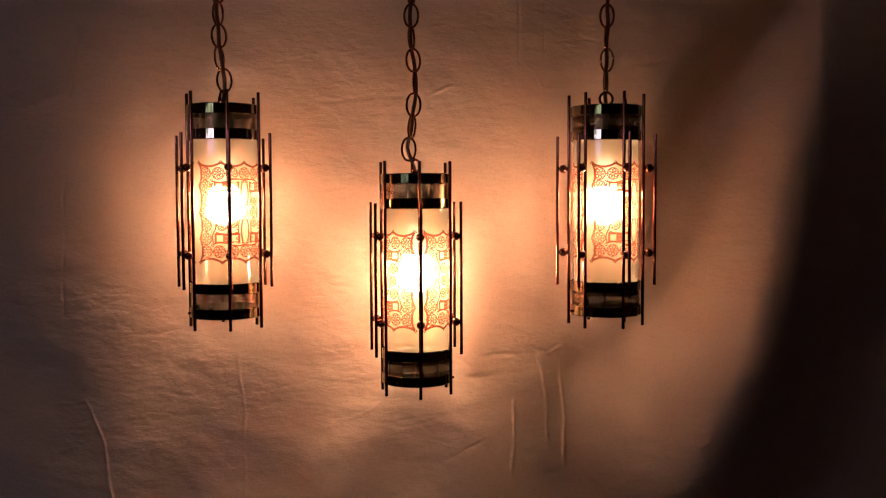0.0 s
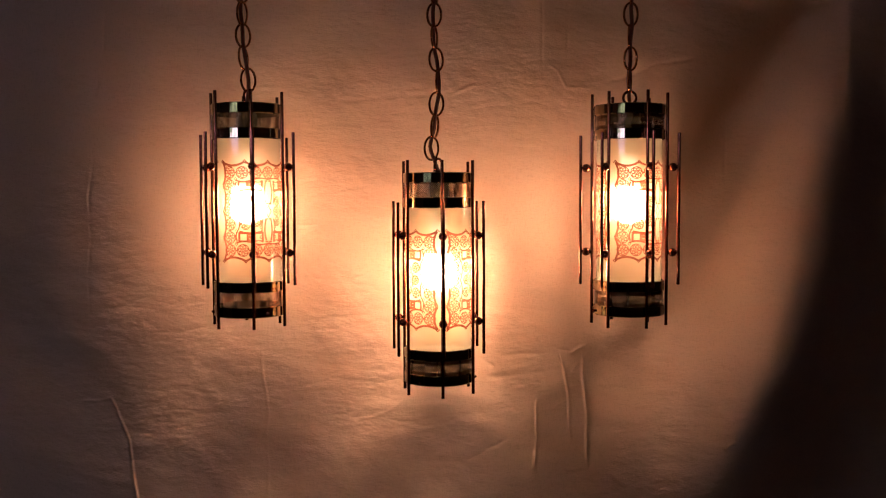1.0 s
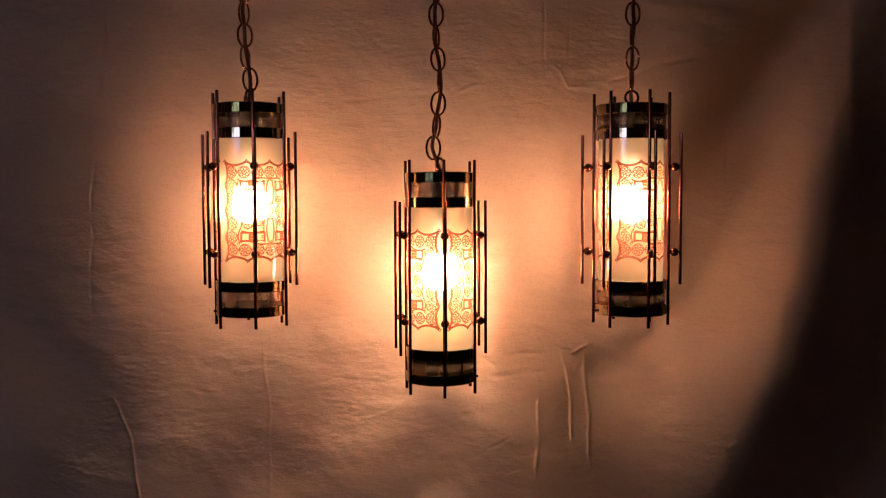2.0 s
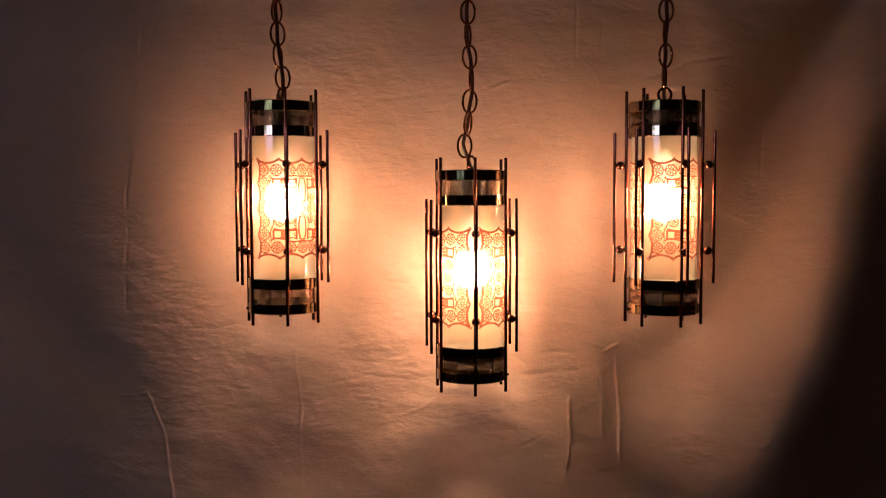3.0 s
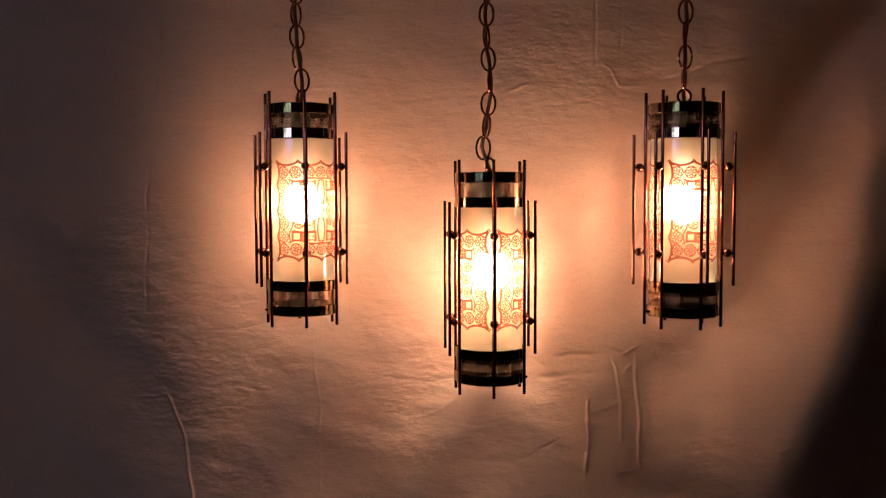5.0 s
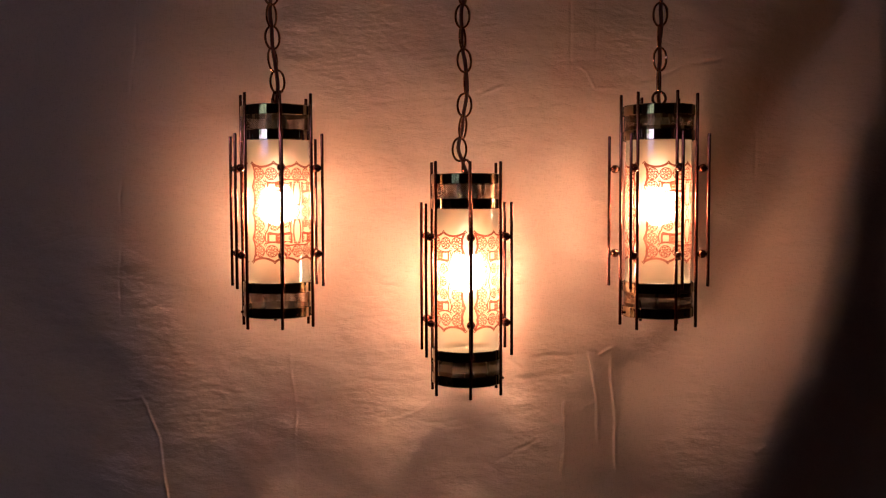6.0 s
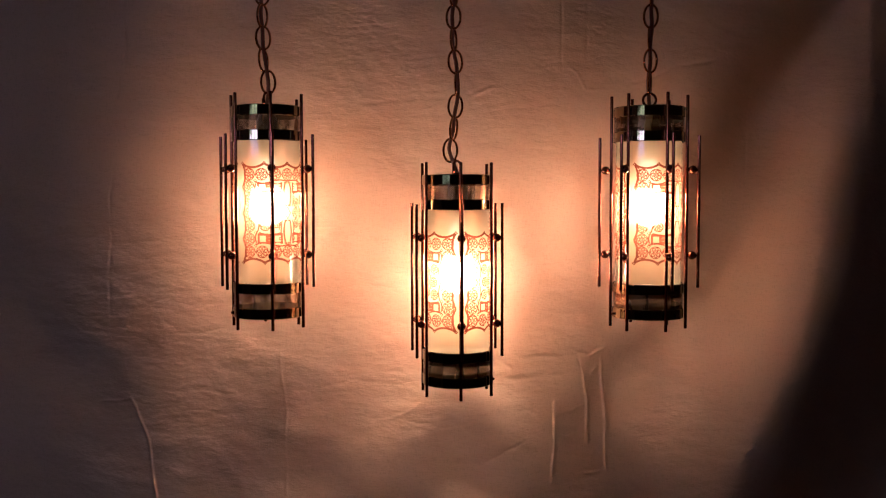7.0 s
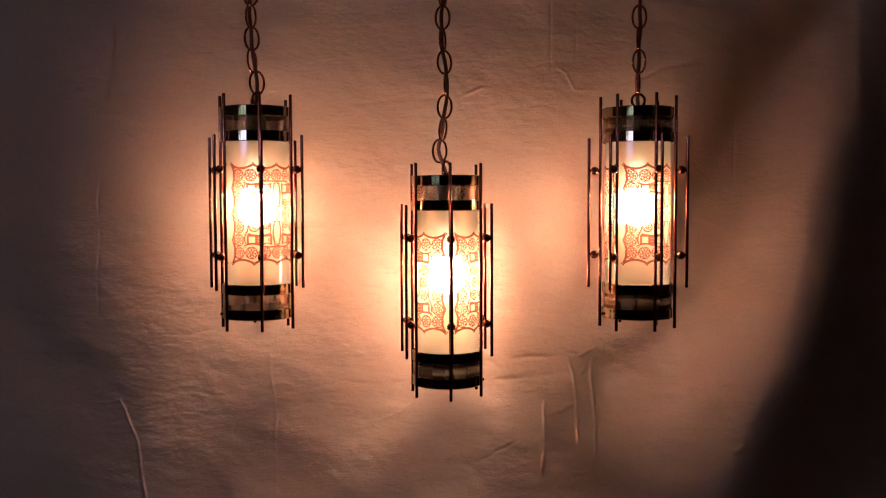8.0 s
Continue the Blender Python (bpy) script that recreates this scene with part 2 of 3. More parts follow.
CREASES = [
    (0.0016, 0.0030, [(-0.707, 2.114), (-0.718, 1.895), (-0.725, 1.784), (-0.74, 1.695)]),
    (-0.0036, 0.0030, [(-0.789, 1.086), (-0.728, 1.092), (-0.719, 1.077), (-0.704, 1.041), (-0.69, 1.006), (-0.685, 0.954), (-0.677, 0.893), (-0.664, 0.754)]),
    (-0.0035, 0.0032, [(0.144, 1.095), (0.14, 1.019), (0.138, 0.915)]),
    (-0.0042, 0.0032, [(0.188, 1.192), (0.197, 1.158), (0.206, 1.077), (0.211, 1.002)]),
    (-0.0038, 0.0032, [(0.233, 1.192), (0.243, 1.054), (0.245, 0.949)]),
    (0.0010, 0.0028, [(0.149, 2.055), (0.151, 1.891), (0.154, 1.824), (0.152, 1.752)]),
    (-0.0010, 0.0028, [(0.165, 1.766), (0.182, 1.752), (0.199, 1.718), (0.266, 1.712)]),
    (0.0005, 0.0060, [(-0.318, 1.687), (-0.138, 1.701), (-0.026, 1.705)]),
    (-0.0012, 0.0040, [(-0.026, 1.705), (0.002, 1.714), (0.025, 1.727)]),
    (0.0007, 0.0040, [(-0.019, 0.955), (0.05, 0.992), (0.113, 1.024)]),
    (0.0007, 0.0050, [(-0.099, 1.031), (-0.053, 1.043), (-0.009, 1.059)]),
    (0.0020, 0.0050, [(0.028, 1.178), (0.059, 1.159)]),
    (0.0012, 0.0070, [(0.068, 1.177), (0.159, 1.189)]),
    (0.0024, 0.0035, [(0.188, 1.194), (0.208, 1.19)]),
    (-0.0025, 0.0040, [(0.211, 1.184), (0.239, 1.201)]),
    (-0.0015, 0.0040, [(0.214, 1.148), (0.229, 1.166)]),
    (-0.0012, 0.0040, [(0.199, 0.949), (0.235, 0.953)]),
    (0.0012, 0.0070, [(0.039, 1.138), (0.159, 1.146)]),
    (-0.0017, 0.0060, [(0.205, 1.093), (0.171, 1.07)]),
    (0.0018, 0.0050, [(0.266, 1.718), (0.378, 1.759), (0.479, 1.778)]),
    (0.0007, 0.0040, [(0.204, 2.055), (0.202, 1.746)]),
    (-0.0016, 0.0070, [(0.52, 0.983), (0.545, 1.006)]),
    (0.0005, 0.0080, [(-0.624, 1.116), (-0.521, 1.104)]),
    (0.0005, 0.0080, [(-0.614, 1.058), (-0.488, 1.063)]),
    (-0.0005, 0.0035, [(-0.416, 1.218), (-0.405, 1.057), (-0.406, 0.871)]),
    (0.0010, 0.0035, [(0.524, 1.789), (0.516, 1.667), (0.511, 1.509)]),
    (0.0009, 0.0035, [(-0.749, 1.639), (-0.761, 1.448), (-0.766, 1.254)]),
    (-0.0007, 0.0040, [(-0.109, 1.102), (-0.167, 1.061), (-0.213, 1.05)]),
    (0.0004, 0.0050, [(-0.349, 1.114), (-0.258, 1.135), (-0.166, 1.125)]),
    (-0.0005, 0.0060, [(0.347, 1.26), (0.45, 1.214), (0.586, 1.259)]),
]


def along(x, z, line):
    """Distance from a line, the signed distance across it (positive on its right hand going down), and how far along it (0 to 1)."""
    best = np.full(x.shape, 1e9)
    across = np.zeros_like(x)
    frac = np.zeros_like(x)
    n = len(line) - 1
    for i in range(n):
        (ax, az), (bx, bz) = line[i], line[i + 1]
        dx, dz = bx - ax, bz - az
        k = np.clip(((x - ax) * dx + (z - az) * dz) / (dx * dx + dz * dz), 0, 1)
        d = np.hypot(x - ax - k * dx, z - az - k * dz)
        near = d < best
        best = np.where(near, d, best)
        across = np.where(near, ((z - az) * dx - (x - ax) * dz) / math.hypot(dx, dz), across)
        frac = np.where(near, (i + k) / n, frac)
    return best, across, frac


def smooth01(v):
    v = np.clip(v, 0, 1)
    return v * v * (3 - 2 * v)


def waves(x, z, rng, count, lo, hi, size, lean):
    """Broad soft unevenness of hanging cloth: a sum of slanting waves."""
    y = np.zeros_like(x)
    for _ in range(count):
        f = rng.uniform(lo, hi)
        a = rng.normal(lean, 0.5)
        y += np.sin(2 * math.pi * f * (x * math.cos(a) + z * math.sin(a)) + rng.uniform(0, 6.3)) / f
    return size * y / count


def sheet():
    rng = np.random.RandomState(7)
    xs = np.concatenate([np.linspace(-1.75, -1.12, 34, endpoint=False), np.arange(-1.12, 1.02, 0.0021), np.linspace(1.02, 1.6, 30)])
    zs = np.concatenate([np.linspace(0.03, 0.80, 50, endpoint=False), np.arange(0.80, 1.98, 0.0021), np.linspace(1.98, 2.44, 26)])
    x, z = np.meshgrid(xs, zs)
    # the upper part leans back a little more than the lower
    h = z - 1.35
    y = CLOTH_Y + 0.068 * h + 0.03 * np.sqrt(h * h + 0.02)
    # and the foot of its middle part swings forward
    y -= 0.46 * np.clip(1.25 - z, 0, 0.5) ** 2 * smooth01((0.55 - x) / 0.30) * smooth01((x + 0.95) / 0.40)
    y += 0.140 * smooth01((x - 0.03) / 0.36) + 0.20 * np.clip(x - 0.30, 0, 2) ** 2
    y += 0.10 * smooth01((x - 0.30) / 0.30) * smooth01((z - 1.12) / 0.50)
    y += 0.13 * smooth01((-x - 0.62) / 0.60)
    y += waves(x, z, rng, 14, 1.0, 3.0, 0.020, 0.6)
    y += waves(x, z, rng, 30, 5.0, 14.0, 0.045, 1.1)
    y += waves(x, z, rng, 40, 12.0, 34.0, 0.036, 1.3)
    # past the ridge the cloth turns away steeply, then hangs flat again
    d, s, k = along(x, z, RIDGE)
    reach = np.linspace(-0.09, 0.9, 400)
    slope = np.interp(reach, (-0.09, -0.02, 0.035, 0.085, 0.20, 0.28, 0.9), (0.0, 0.06, 0.80, 1.8, 1.2, 0.05, 0.0))
    y += np.interp(d * np.sign(s), reach, np.cumsum(slope) * (reach[1] - reach[0]))
    d, s, k = along(x, z, SEAM)
    y -= 0.004 * np.exp(-(d / 0.014) ** 2)
    d, s, k = along(x, z, SAG)
    y += 0.012 * smooth01((0.01 - d * np.sign(s)) / 0.22) * smooth01((0.80 - k) / 0.35)
    for depth, width, far_width, line in FOLDS:
        d, s, k = along(x, z, line)
        y += depth * np.exp(-(d / (width + (far_width - width) * smooth01(0.5 + s / (2 * width)))) ** 2) * (1 - 0.3 * k)
    # creases wander a little and come and go
    cx, cz = x + waves(x, z, rng, 10, 8.0, 30.0, 0.07, 0.8), z + waves(x, z, rng, 10, 8.0, 30.0, 0.07, 0.8)
    patchy = 1 + np.clip(waves(x, z, rng, 8, 6.0, 22.0, 22.0, 0.8), -0.6, 0.6)
    for depth, width, line in CREASES:
        d, s, k = along(cx, cz, line)
        wob = patchy * (1 + 0.3 * np.sin(55 * z + 41 * x))
        y += 1.15 * depth * wob * np.exp(-(d / (0.8 * width)) ** 2) * np.clip(7 * k * (1 - k), 0, 1)
    y = np.minimum(y, 2.68)
    # the plan is drawn on a plane 1.9 m off; nearer cloth is drawn in, farther cloth let out
    rows, cols = x.shape
    solid_x, solid_z = x * y / 1.9, 1.5 + (z - 1.5) * y / 1.9
    low, high = int(np.searchsorted(zs, 0.80)), int(np.searchsorted(zs, 1.98))
    solid_z[:low] = 0.03 + (solid_z[low] - 0.03) * ((zs[:low] - 0.03) / (zs[low] - 0.03))[:, None]
    solid_z[high:] = solid_z[high - 1] + (2.44 - solid_z[high - 1]) * ((zs[high:] - zs[high - 1]) / (zs[-1] - zs[high - 1]))[:, None]
    verts = np.stack([solid_x, y, solid_z], -1).reshape(-1, 3)
    i = np.arange(rows * cols).reshape(rows, cols)
    quads = np.stack([i[:-1, :-1], i[:-1, 1:], i[1:, 1:], i[1:, :-1]], -1).reshape(-1, 4)
    me = bpy.data.meshes.new("hanging_sheet")
    me.from_pydata(verts.tolist(), [], quads.tolist())
    me.update()
    me.shade_smooth()
    me.materials.append(CLOTH)
    ob = new("hanging_sheet", me)
    tagged(ob, "creased tan muslin sheet draped behind the lamps", "cloth")


CLOTH_Y = 1.808
sheet()


# ---- pendant lamps ----
BAND_R, GLASS_R, ROD_R, OUT_R = 0.0620, 0.0575, 0.0655, 0.0858


def ring_band(bm, z_hi, z_lo, r=BAND_R, t=0.0012):
    b = 0.0012
    lathe(bm, [(r - b, z_hi), (r, z_hi - b), (r, z_lo + b), (r - b, z_lo), (r - b - t, z_lo), (r - b - t, z_hi)], 72, True)
    for f in bm.faces:
        c = f.calc_center_median()
        if f.normal.x * c.x + f.normal.y * c.y < -0.5 * math.hypot(c.x, c.y):
            f.material_index = 1
    return bm


def lattice(z_hi, z_lo):
    """Perforated strip: two crossing sets of thin slanting ribbons."""
    bm = bmesh.new()
    n, r, w = 100, BAND_R - 0.0012, 0.00100
    h = z_hi - z_lo
    turn = h / r
    segs = 4
    for way in (1, -1):
        for i in range(n):
            a0 = 2 * math.pi * i / n
            prev = None
            for k in range(segs + 1):
                f = k / segs
                a, z = a0 + way * turn * f, z_lo + h * f
                da = w / r
                rr = r + 0.0003 * way
                pair = [bm.verts.new((rr * math.sin(a + e * da), -rr * math.cos(a + e * da), z)) for e in (-0.7, 0.7)]
                if prev:
                    bm.faces.new((prev[0], prev[1], pair[1], pair[0]))
                prev = pair
    return bm


def curl(bm, pts, width, r=GLASS_R + 0.0004, closed=False):
    """A flat ribbon through points (s, z) in millimetres, laid round the glass."""
    P = [Vector(p) for p in pts]
    n = len(P)
    prev, first = None, None
    for i, p in enumerate(P):
        a = P[(i - 1) % n] if closed or i else P[0]
        b = P[(i + 1) % n] if closed or i < n - 1 else P[-1]
        d = (b - a).normalized()
        side = Vector((-d.y, d.x)) * width * 0.58
        pair = []
        for q in (p + side, p - side):
            ang = q.x / 1000 / r
            pair.append(bm.verts.new((r * math.sin(ang), -r * math.cos(ang), q.y / 1000)))
        if prev:
            bm.faces.new((prev[0], prev[1], pair[1], pair[0]))
        else:
            first = pair
        prev = pair
    if closed:
        bm.faces.new((prev[0], prev[1], first[1], first[0]))


def circle(cx, cz, r, steps):
    return [(cx + r * math.cos(2 * math.pi * i / steps), cz + r * math.sin(2 * math.pi * i / steps)) for i in range(steps)]


def rosette(bm, cx, cz, r=10.1):
    curl(bm, circle(cx, cz, r, 22), 1.45, closed=True)
    curl(bm, circle(cx, cz, 0.19 * r, 8), 1.35, closed=True)
    for k in range(7):
        a = 2 * math.pi * k / 7 + 0.3
        curl(bm, circle(cx + 0.6 * r * math.cos(a), cz + 0.6 * r * math.sin(a), 0.25 * r, 9), 1.35, closed=True)


def arc(x0, z0, x1, z1, sag, steps=12):
    """A bowed line from one point to the other."""
    d = Vector((x1 - x0, z1 - z0))
    side = Vector((-d.y, d.x)).normalized()
    out = []
    for i in range(steps + 1):
        f = i / steps
        q = Vector((x0, z0)) + d * f + side * sag * 4 * f * (1 - f)
        out.append((q.x, q.y))
    return out


def ornament():
    """One printed panel: scalloped frame, rosettes round the rim, pillars and scrolls inside."""
    bm = bmesh.new()
    W, H = 83.0, 85.0
    # scalloped outer frame
    for sx in (1, -1):
        for sz in (1, -1):
            for a, b in ((0, 41.5), (41.5, W)):
                curl(bm, arc(sx * a, sz * H, sx * b, sz * H, -6.5 * sx * sz), 3.4)
            curl(bm, arc(sx * W, sz * H, sx * W, sz * 45, -6.0 * sx * sz), 3.4)
            curl(bm, arc(sx * W, sz * 45, sx * W, 0, -6.0 * sx * sz), 3.4)
            for k in (0, 41.5, W):
                curl(bm, [(sx * k - 3.5, sz * (H - 1)), (sx * k, sz * (H + 3)), (sx * k + 3.5, sz * (H - 1))], 1.9)
            curl(bm, arc(sx * (W - 1), sz * (H - 2), sx * (W - 9), sz * (H - 11), 1.5), 1.4)
    cols = [-69, -46, -23, 0, 23, 46, 69]
    rows = [-66.5, -44.5, -22.2, 0, 22.2, 44.5, 66.5]
    for cx in cols:
        for cz in (-66.5, 66.5):
            rosette(bm, cx, cz)
    for cx in (-69, 69):
        for cz in rows[1:-1]:
            rosette(bm, cx, cz)
    # links between the rim's rosettes
    for a, b in zip(cols, cols[1:]):
        for cz in (-66.5, 66.5):
            curl(bm, [(a + 10, cz), (b - 10, cz)], 2.0)
    for a, b in zip(rows, rows[1:]):
        for cx in (-69, 69):
            curl(bm, [(cx, a + 10), (cx, b - 10)], 2.0)
    # inner frame with square windows at its corners
    for sx in (1, -1):
        for sz in (1, -1):
            q = 7.2
            for cx in (sx * 45, sx * 19):
                curl(bm, [(cx - q, sz * 44 - q), (cx + q, sz * 44 - q), (cx + q, sz * 44 + q), (cx - q, sz * 44 + q)], 4.6, closed=True)
            for dz in (-5.5, 0.0, 5.5):
                curl(bm, [(sx * 28, sz * (44 + dz)), (sx * 36, sz * (44 + dz))], 4.4)
            curl(bm, arc(sx * 52, sz * 34, sx * 12, sz * 34, -3.5 * sx * sz), 3.4)
            curl(bm, arc(sx * 58, sz * 54, sx * 30, sz * 54, 3.0 * sx * sz), 2.3)
            curl(bm, arc(sx * 30, sz * 54, 0, sz * 54.5, -2.5 * sx * sz), 2.3)
            curl(bm, arc(sx * 56, sz * 51, sx * 53, sz * 30, 3.0 * sx * sz), 2.2)
            curl(bm, arc(sx * 53, sz * 30, sx * 56, 0, -3.0 * sx * sz), 2.2)
            rosette(bm, sx * 41, sz * 22, 8.6)
            rosette(bm, sx * 22, sz * 17.5, 8.0)
            for px, pz in ((57.5, 33), (57.5, 11), (57.5, 55.5), (34.5, 9.5), (80.5 - 6, 55.5)):
                curl(bm, [(sx * px, sz * pz + 3), (sx * px + 2.4, sz * pz), (sx * px, sz * pz - 3), (sx * px - 2.4, sz * pz)], 1.3, closed=True)
            # pillar: an hourglass drawn with two bowed lines
            curl(bm, arc(sx * 5, sz * 50, sx * 5, sz * 14, 2.6 * sx * sz), 3.0)
            curl(bm, arc(sx * 11, sz * 50, sx * 11, sz * 12, 2.0 * sx * sz), 2.0)
            for pz in (20, 27, 44):
                curl(bm, circle(sx * 14.5, sz * pz, 2.3, 8), 1.5, closed=True)
        rosette(bm, sx * 40, 0, 8.0)
        rosette(bm, sx * 20, 0, 8.4)
        curl(bm, arc(sx * 30.5, 12, sx * 30.5, -12, 1.5), 2.2)
    for sz in (1, -1):
        curl(bm, [(-7, sz * 52), (7, sz * 52)], 2.4)
        curl(bm, [(-7, sz * 13), (7, sz * 13)], 2.4)
    curl(bm, [(0, 10), (6, 0), (0, -10), (-6, 0)], 2.0, closed=True)
    return bm


def pendant_lamp(at, turn, label):
    lamp = tagged(new("pendant_lamp"), label, "pendant lamp", "row of three pendant lamps")
    for name, hi, lo in (("top_band", 0.0, -0.0615), ("bottom_band", -0.3083, -0.3700)):
        band = part(name, ring_band(bmesh.new(), hi, hi - 0.0185), BAND, lamp, "polished dark brass band with a perforated strip")
        part("lower_ring", ring_band(bmesh.new(), lo + 0.0185, lo), BAND, band)
        for ring in (band, band.children[0]):
            ring.data.materials.append(DARK_INSIDE)
        part("perforated_strip", lattice(hi - 0.0178, lo + 0.0178), LATTICE, band, "fine diamond-perforated brass strip")
        # dark hoops added behind the strip's edges, so only its middle looks bright
        for z in (hi - 0.0170, lo + 0.0245):
            dark_hoop = lathe(bmesh.new(), [(BAND_R - 0.0034, z), (BAND_R - 0.0034, z - 0.0075), (BAND_R - 0.0042, z - 0.0075), (BAND_R - 0.0042, z)], 60, True)
            part("inner_lip", dark_hoop, DARK_INSIDE, band)
    # the glass, open at both ends, held inside the bands
    # unseen ring, added to stop the bulb's light leaving through the open bottom
    light_block = lathe(bmesh.new(), [(0.0585, -0.3655), (0.0210, -0.3655), (0.0210, -0.3670), (0.0585, -0.3670)], 48, True)
    part("retaining_ring", light_block, DARK_INSIDE, lamp, "dark ring added inside the bottom band to block light")
    glass = part("glass_cylinder", lathe(bmesh.new(), [(GLASS_R, -0.052), (GLASS_R, -0.319)], 96), GLASS, lamp, "frosted glass cylinder")
    for z in (-0.052, -0.319):
        rim = tube(bmesh.new(), [(GLASS_R * math.cos(a), GLASS_R * math.sin(a), z) for a in np.linspace(0, 2 * math.pi, 60, endpoint=False)], 0.0012, 6, True)
        part("rim", rim, TRIM_GLASS, glass)
    me = None
    for k in range(2):
        if me is None:
            ob = part("printed_panel", ornament(), PRINT, glass, "red-brown filigree print of rosettes and scrolls", smooth=False)
            me = ob.data
        else:
            ob = tagged(new("printed_panel", me), "red-brown filigree print of rosettes and scrolls")
            ob.parent = glass
        ob.matrix_basis = pose(0, 0, -0.1863, 0, 0, 90 + 180 * k)
    # rods: six long ones on the bands, six short ones set off on balls
    long_me, short_me = rod_mesh(0.0029, -0.390, 0.0200), rod_mesh(0.0028, -0.3187, -0.0517)
    bm = bmesh.new()
    bmesh.ops.create_uvsphere(bm, u_segments=20, v_segments=14, radius=0.0076)
    ball_me = bpy.data.meshes.new("ball")
    bm.to_mesh(ball_me)
    bm.free()
    rng = random.Random(5)
    for k in range(6):
        a = radians(60 * k)
        dx, dy = math.sin(a), -math.cos(a)
        lift = rng.uniform(-0.002, 0.002)
        rod = mesh_part("long_rod", long_me, ROD, lamp)
        rod.matrix_basis = pose(ROD_R * dx, ROD_R * dy, lift)
        outer = mesh_part("short_rod", short_me, ROD, lamp)
        outer.matrix_basis = pose(OUT_R * dx, OUT_R * dy, lift + rng.uniform(-0.0015, 0.0015))
        for z in (-0.1095, -0.2595):
            ball = mesh_part("ball", ball_me, BALL, rod)
            ball.matrix_basis = pose(0.0101 * dx, 0.0101 * dy, z - lift)
    # screws with round heads low on the bottom band
    for k in range(3):
        a = radians(120 * k - 37)
        bm = bmesh.new()
        bmesh.ops.create_uvsphere(bm, u_segments=12, v_segments=8, radius=0.0026, matrix=Matrix.Translation(((BAND_R + 0.0022) * math.sin(a), -(BAND_R + 0.0022) * math.cos(a), -0.3630)))
        part("screw_head", bm, BALL, lamp)
    # bar across the top band with the loop above and the socket below
    bm = bmesh.new()
    add_box(bm, (-BAND_R + 0.0015, -0.006, -0.009), (BAND_R - 0.0015, 0.006, -0.006), 0.0006)
    add_box(bm, (-0.006, -BAND_R + 0.0015, -0.0062), (0.006, BAND_R - 0.0015, -0.0032), 0.0006)
    part("cross_bar", bm, BAND, lamp, smooth=False)
    bm = lathe(bmesh.new(), [(0, 0.004), (0.006, 0.004), (0.0075, 0.001), (0.0075, -0.004), (0, -0.004)], 20)
    part("loop", tube(bm, [(0.0115 * math.cos(a), 0, 0.0135 + 0.0115 * math.sin(a)) for a in np.linspace(0, 2 * math.pi, 28, endpoint=False)], 0.0024, 10, True), ROD, lamp, "dark bronze ring that the chain hooks into")
    part("socket", lathe(bmesh.new(), [(0, -0.009), (0.012, -0.009), (0.016, -0.018), (0.019, -0.024), (0.019, -0.080), (0.0175, -0.088), (0.0155, -0.0935), (0.0135, -0.094), (0, -0.094)], 28), SOCKET, lamp, "dark bulb socket")
    prof = [(0.0, -0.209), (0.0095, -0.2065), (0.017, -0.2005), (0.0225, -0.192), (0.0245, -0.180), (0.0235, -0.167), (0.0205, -0.153), (0.0185, -0.143)]
    bulb = part("bulb", lathe(bmesh.new(), prof, 28), LIT_BULB, lamp, "glowing warm light bulb")
    part("neck", lathe(bmesh.new(), [(0.0185, -0.143), (0.0165, -0.134), (0.0145, -0.123), (0.0135, -0.112), (0.0135, -0.0935)], 28), DIM_NECK, bulb)
    lamp.matrix_basis = pose(*at, 0, 0, turn)
    return lamp


def rim_material():
    n = Nodes("ground_glass_edge")
    return n.done(n.principled(Base_Color=(0.16, 0.14, 0.11), Roughness=0.5))


TRIM_GLASS = rim_material()

LAMPS = [((-0.3834, 1.6669, 1.6632), -41.6), ((-0.0481, 1.6796, 1.5428), 7.2), ((0.2907, 1.6961, 1.6604), -41.8)]
first = pendant_lamp(*LAMPS[0], "brass pendant lamp with rods and lit printed glass")
second = copy_thing(first, pose(*LAMPS[1][0], 0, 0, LAMPS[1][1]))
tagged(second, "lower-hung brass pendant lamp with rods and lit printed glass")
third = copy_thing(first, pose(*LAMPS[2][0], 0, 0, LAMPS[2][1]))
# the first lamp gets no dark hoops inside its bands, the second none at the top
for lamp, bare in ((first, ("top_band", "bottom_band")), (second, ("top_band",))):
    for ob in list(lamp.children_recursive):
        if ob.name.startswith("inner_lip") and ob.parent.name.split(".")[0] in bare:
            bpy.data.objects.remove(ob)

# the lower lamp has a stronger bulb
for ob in second.children:
    if ob.name.startswith("bulb"):
        ob.data = ob.data.copy()
        ob.data.materials[0] = STRONG_BULB

# the rings on top are turned each its own way
for lamp, (at, turn), facing in zip((first, second, third), LAMPS, (78, 58, 4)):
    for ob in lamp.children:
        if ob.name.startswith("loop"):
            ob.matrix_basis = pose(0, 0, 0, 0, 0, facing - turn)

# a back rod on each of two lamps is set round a little, with its short rod
for lamp, place, shift in ((first, -60, 6), (second, -120, 6)):
    for ob in lamp.children:
        if ob.name.startswith(("long_rod", "short_rod")):
            angle = math.degrees(math.atan2(ob.matrix_basis.translation.x, -ob.matrix_basis.translation.y))
            if abs(angle - place) < 5:
                ob.matrix_basis = pose(0, 0, 0, 0, 0, shift) @ ob.matrix_basis


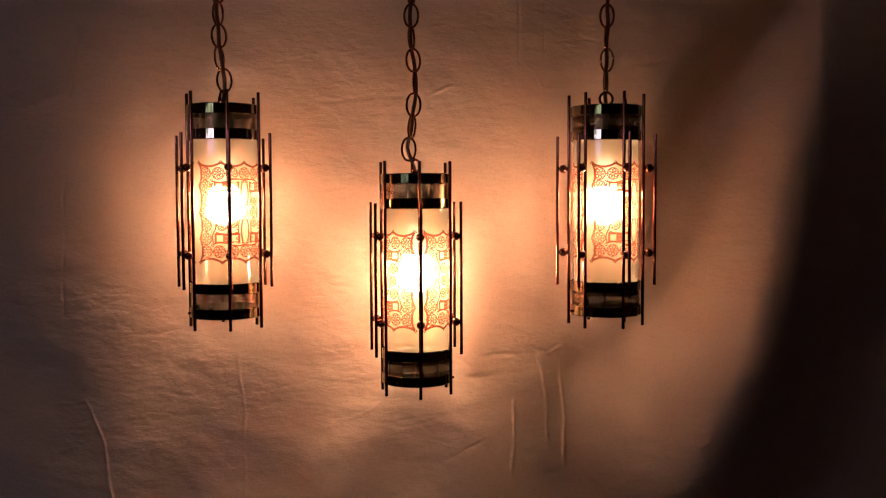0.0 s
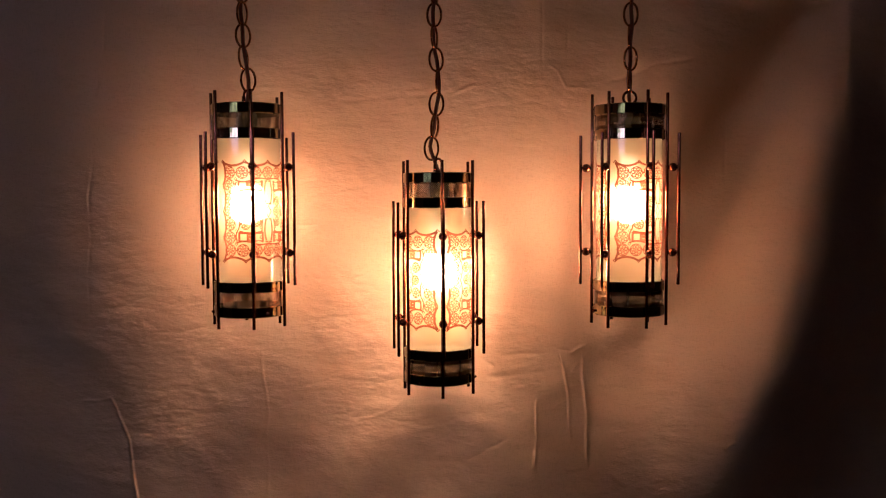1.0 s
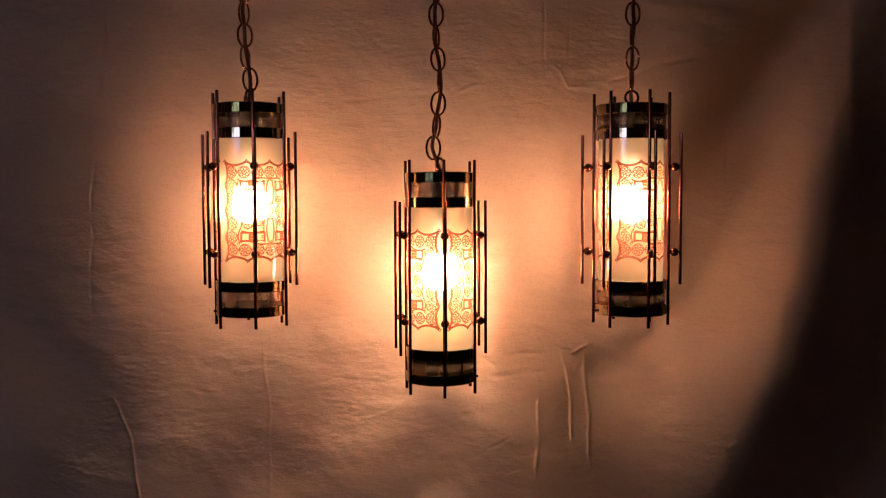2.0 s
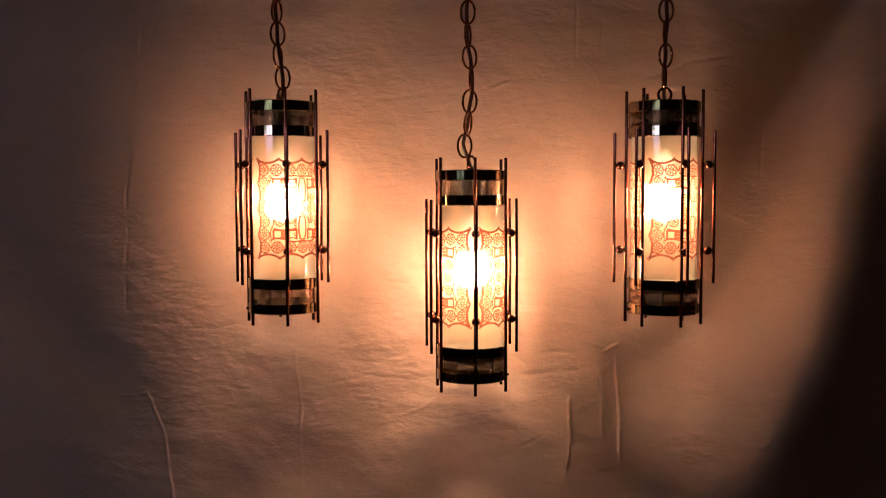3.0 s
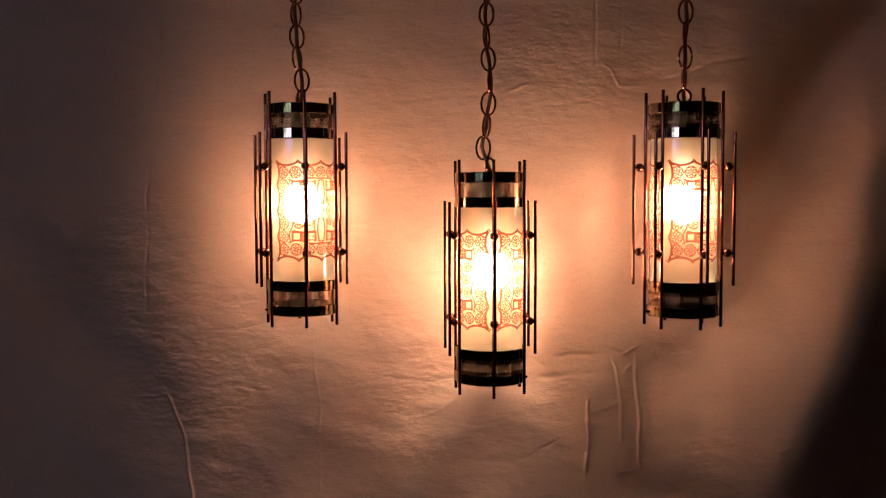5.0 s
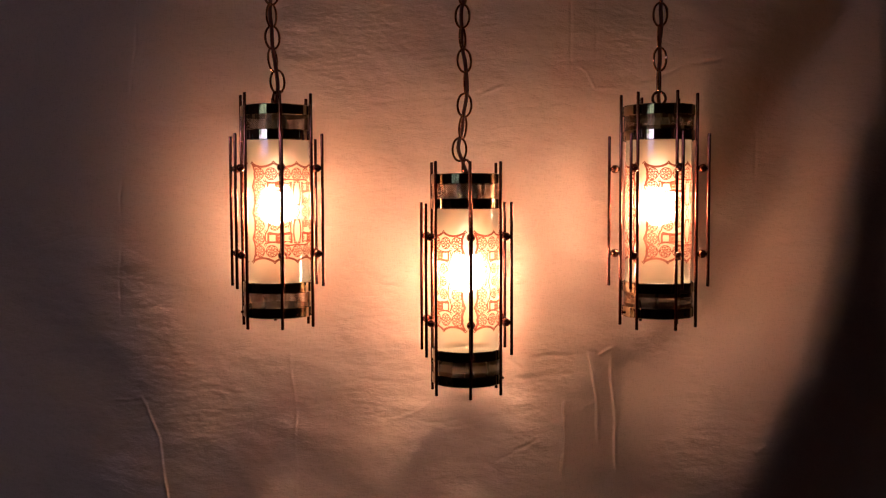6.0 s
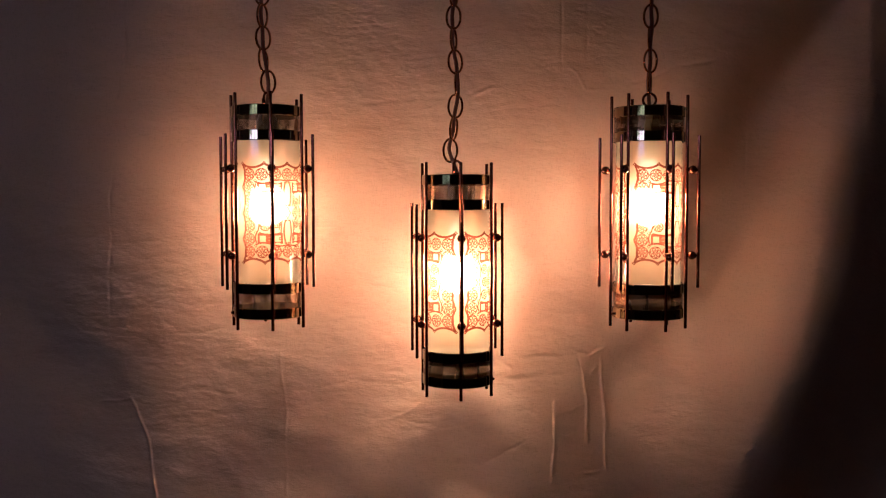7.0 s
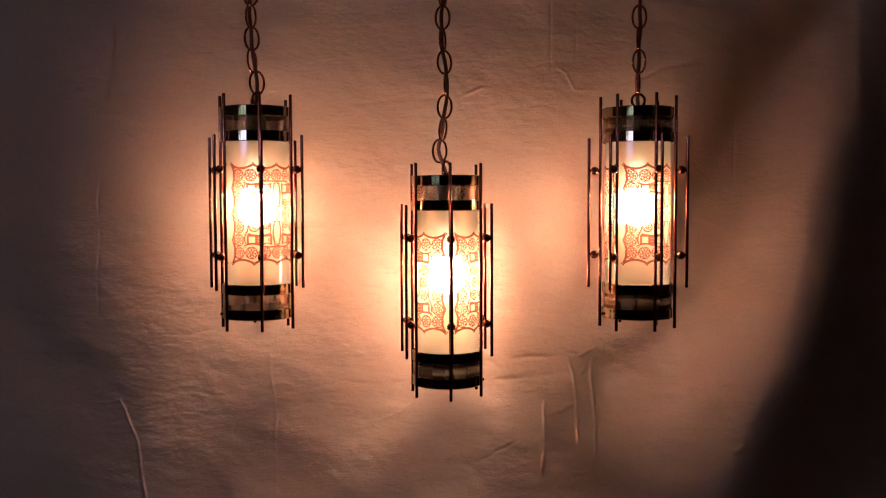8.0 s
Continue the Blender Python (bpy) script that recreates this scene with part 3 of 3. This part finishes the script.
# ---- chains up to the ceiling, with the cord threaded through ----
def link_mesh():
    bm = bmesh.new()
    path = []
    for i in range(32):
        a = 2 * math.pi * i / 32
        c, s = math.cos(a), math.sin(a)
        path.append((0.0122 * abs(c) ** 0.9 * (1 if c >= 0 else -1), 0, 0.0200 * s))
    tube(bm, path, 0.0021, 8, True)
    me = bpy.data.meshes.new("link")
    bm.to_mesh(me)
    bm.free()
    return me


LINK_MESH = link_mesh()


def hanging_chain(x, y, z, seed, offsets, wide_first):
    """From the lamp's loop at z up to the ceiling hook; the lowest links hang a little askew."""
    rng = random.Random(seed)
    chain = tagged(new("hanging_chain"), "coppery oval-link chain with a threaded brown cord", "chain", "chains of the pendant lamps")
    chain.location = (x, y, z)
    count = int((TOP - 0.03 - z - 0.024) / 0.0376)
    gap = (TOP - 0.03 - z - 0.024) / count

    def aside(h):
        return float(np.interp(h, [0.0] + [0.024 + gap * (i + 0.5) for i in range(len(offsets))] + [TOP - z], [0.0, *offsets, offsets[-1]]))

    for i in range(count):
        ob = mesh_part("link", LINK_MESH, LINK, chain)
        h = 0.024 + gap * (i + 0.5)
        tilt = math.degrees(math.atan2(aside(h + 0.017) - aside(h - 0.017), 0.034))
        turned = (14 if (i % 2 == 0) == wide_first else 68) + rng.uniform(-9, 9)
        ob.matrix_basis = pose(aside(h), 0, h, 0, 0.7 * tilt, 0) @ pose(0, 0, 0, 0, rng.uniform(-3, 3), turned)
    path = [(0, 0, 0.002)]
    steps = count * 4
    for i in range(1, steps + 1):
        h = 0.006 + (TOP - 0.012 - z - 0.006) * i / steps
        wob = 0.0022 * math.sin(i * 0.31 + seed * 2) + 0.0008 * math.sin(i * 1.1)
        path.append((wob + aside(h), 0.0015 * math.cos(i * 0.8), h))
    part("cord", tube(bmesh.new(), path, 0.0036, 8), CORD, chain, "reddish brown electric cord")
    hook = bmesh.new()
    lathe(hook, [(0, TOP - z), (0.02, TOP - z), (0.018, TOP - z - 0.008), (0.004, TOP - z - 0.012), (0.0, TOP - z - 0.012)], 20)
    tube(hook, [(0.011 * math.cos(a), 0, TOP - z - 0.022 + 0.011 * math.sin(a)) for a in np.linspace(0, 2 * math.pi, 20, endpoint=False)], 0.002, 8, True)
    part("ceiling_hook", hook, LINK, chain)


SWAY = [(0.003, -0.005, -0.005, -0.006), (-0.012, -0.006, -0.003, 0.000, -0.003, -0.006), (0.0, 0.001, -0.001, 0.001)]
for (at, turn), seed, offsets, wide_first in zip(LAMPS, (3, 8, 5), SWAY, (True, True, False)):
    hanging_chain(*at, seed, offsets, wide_first)
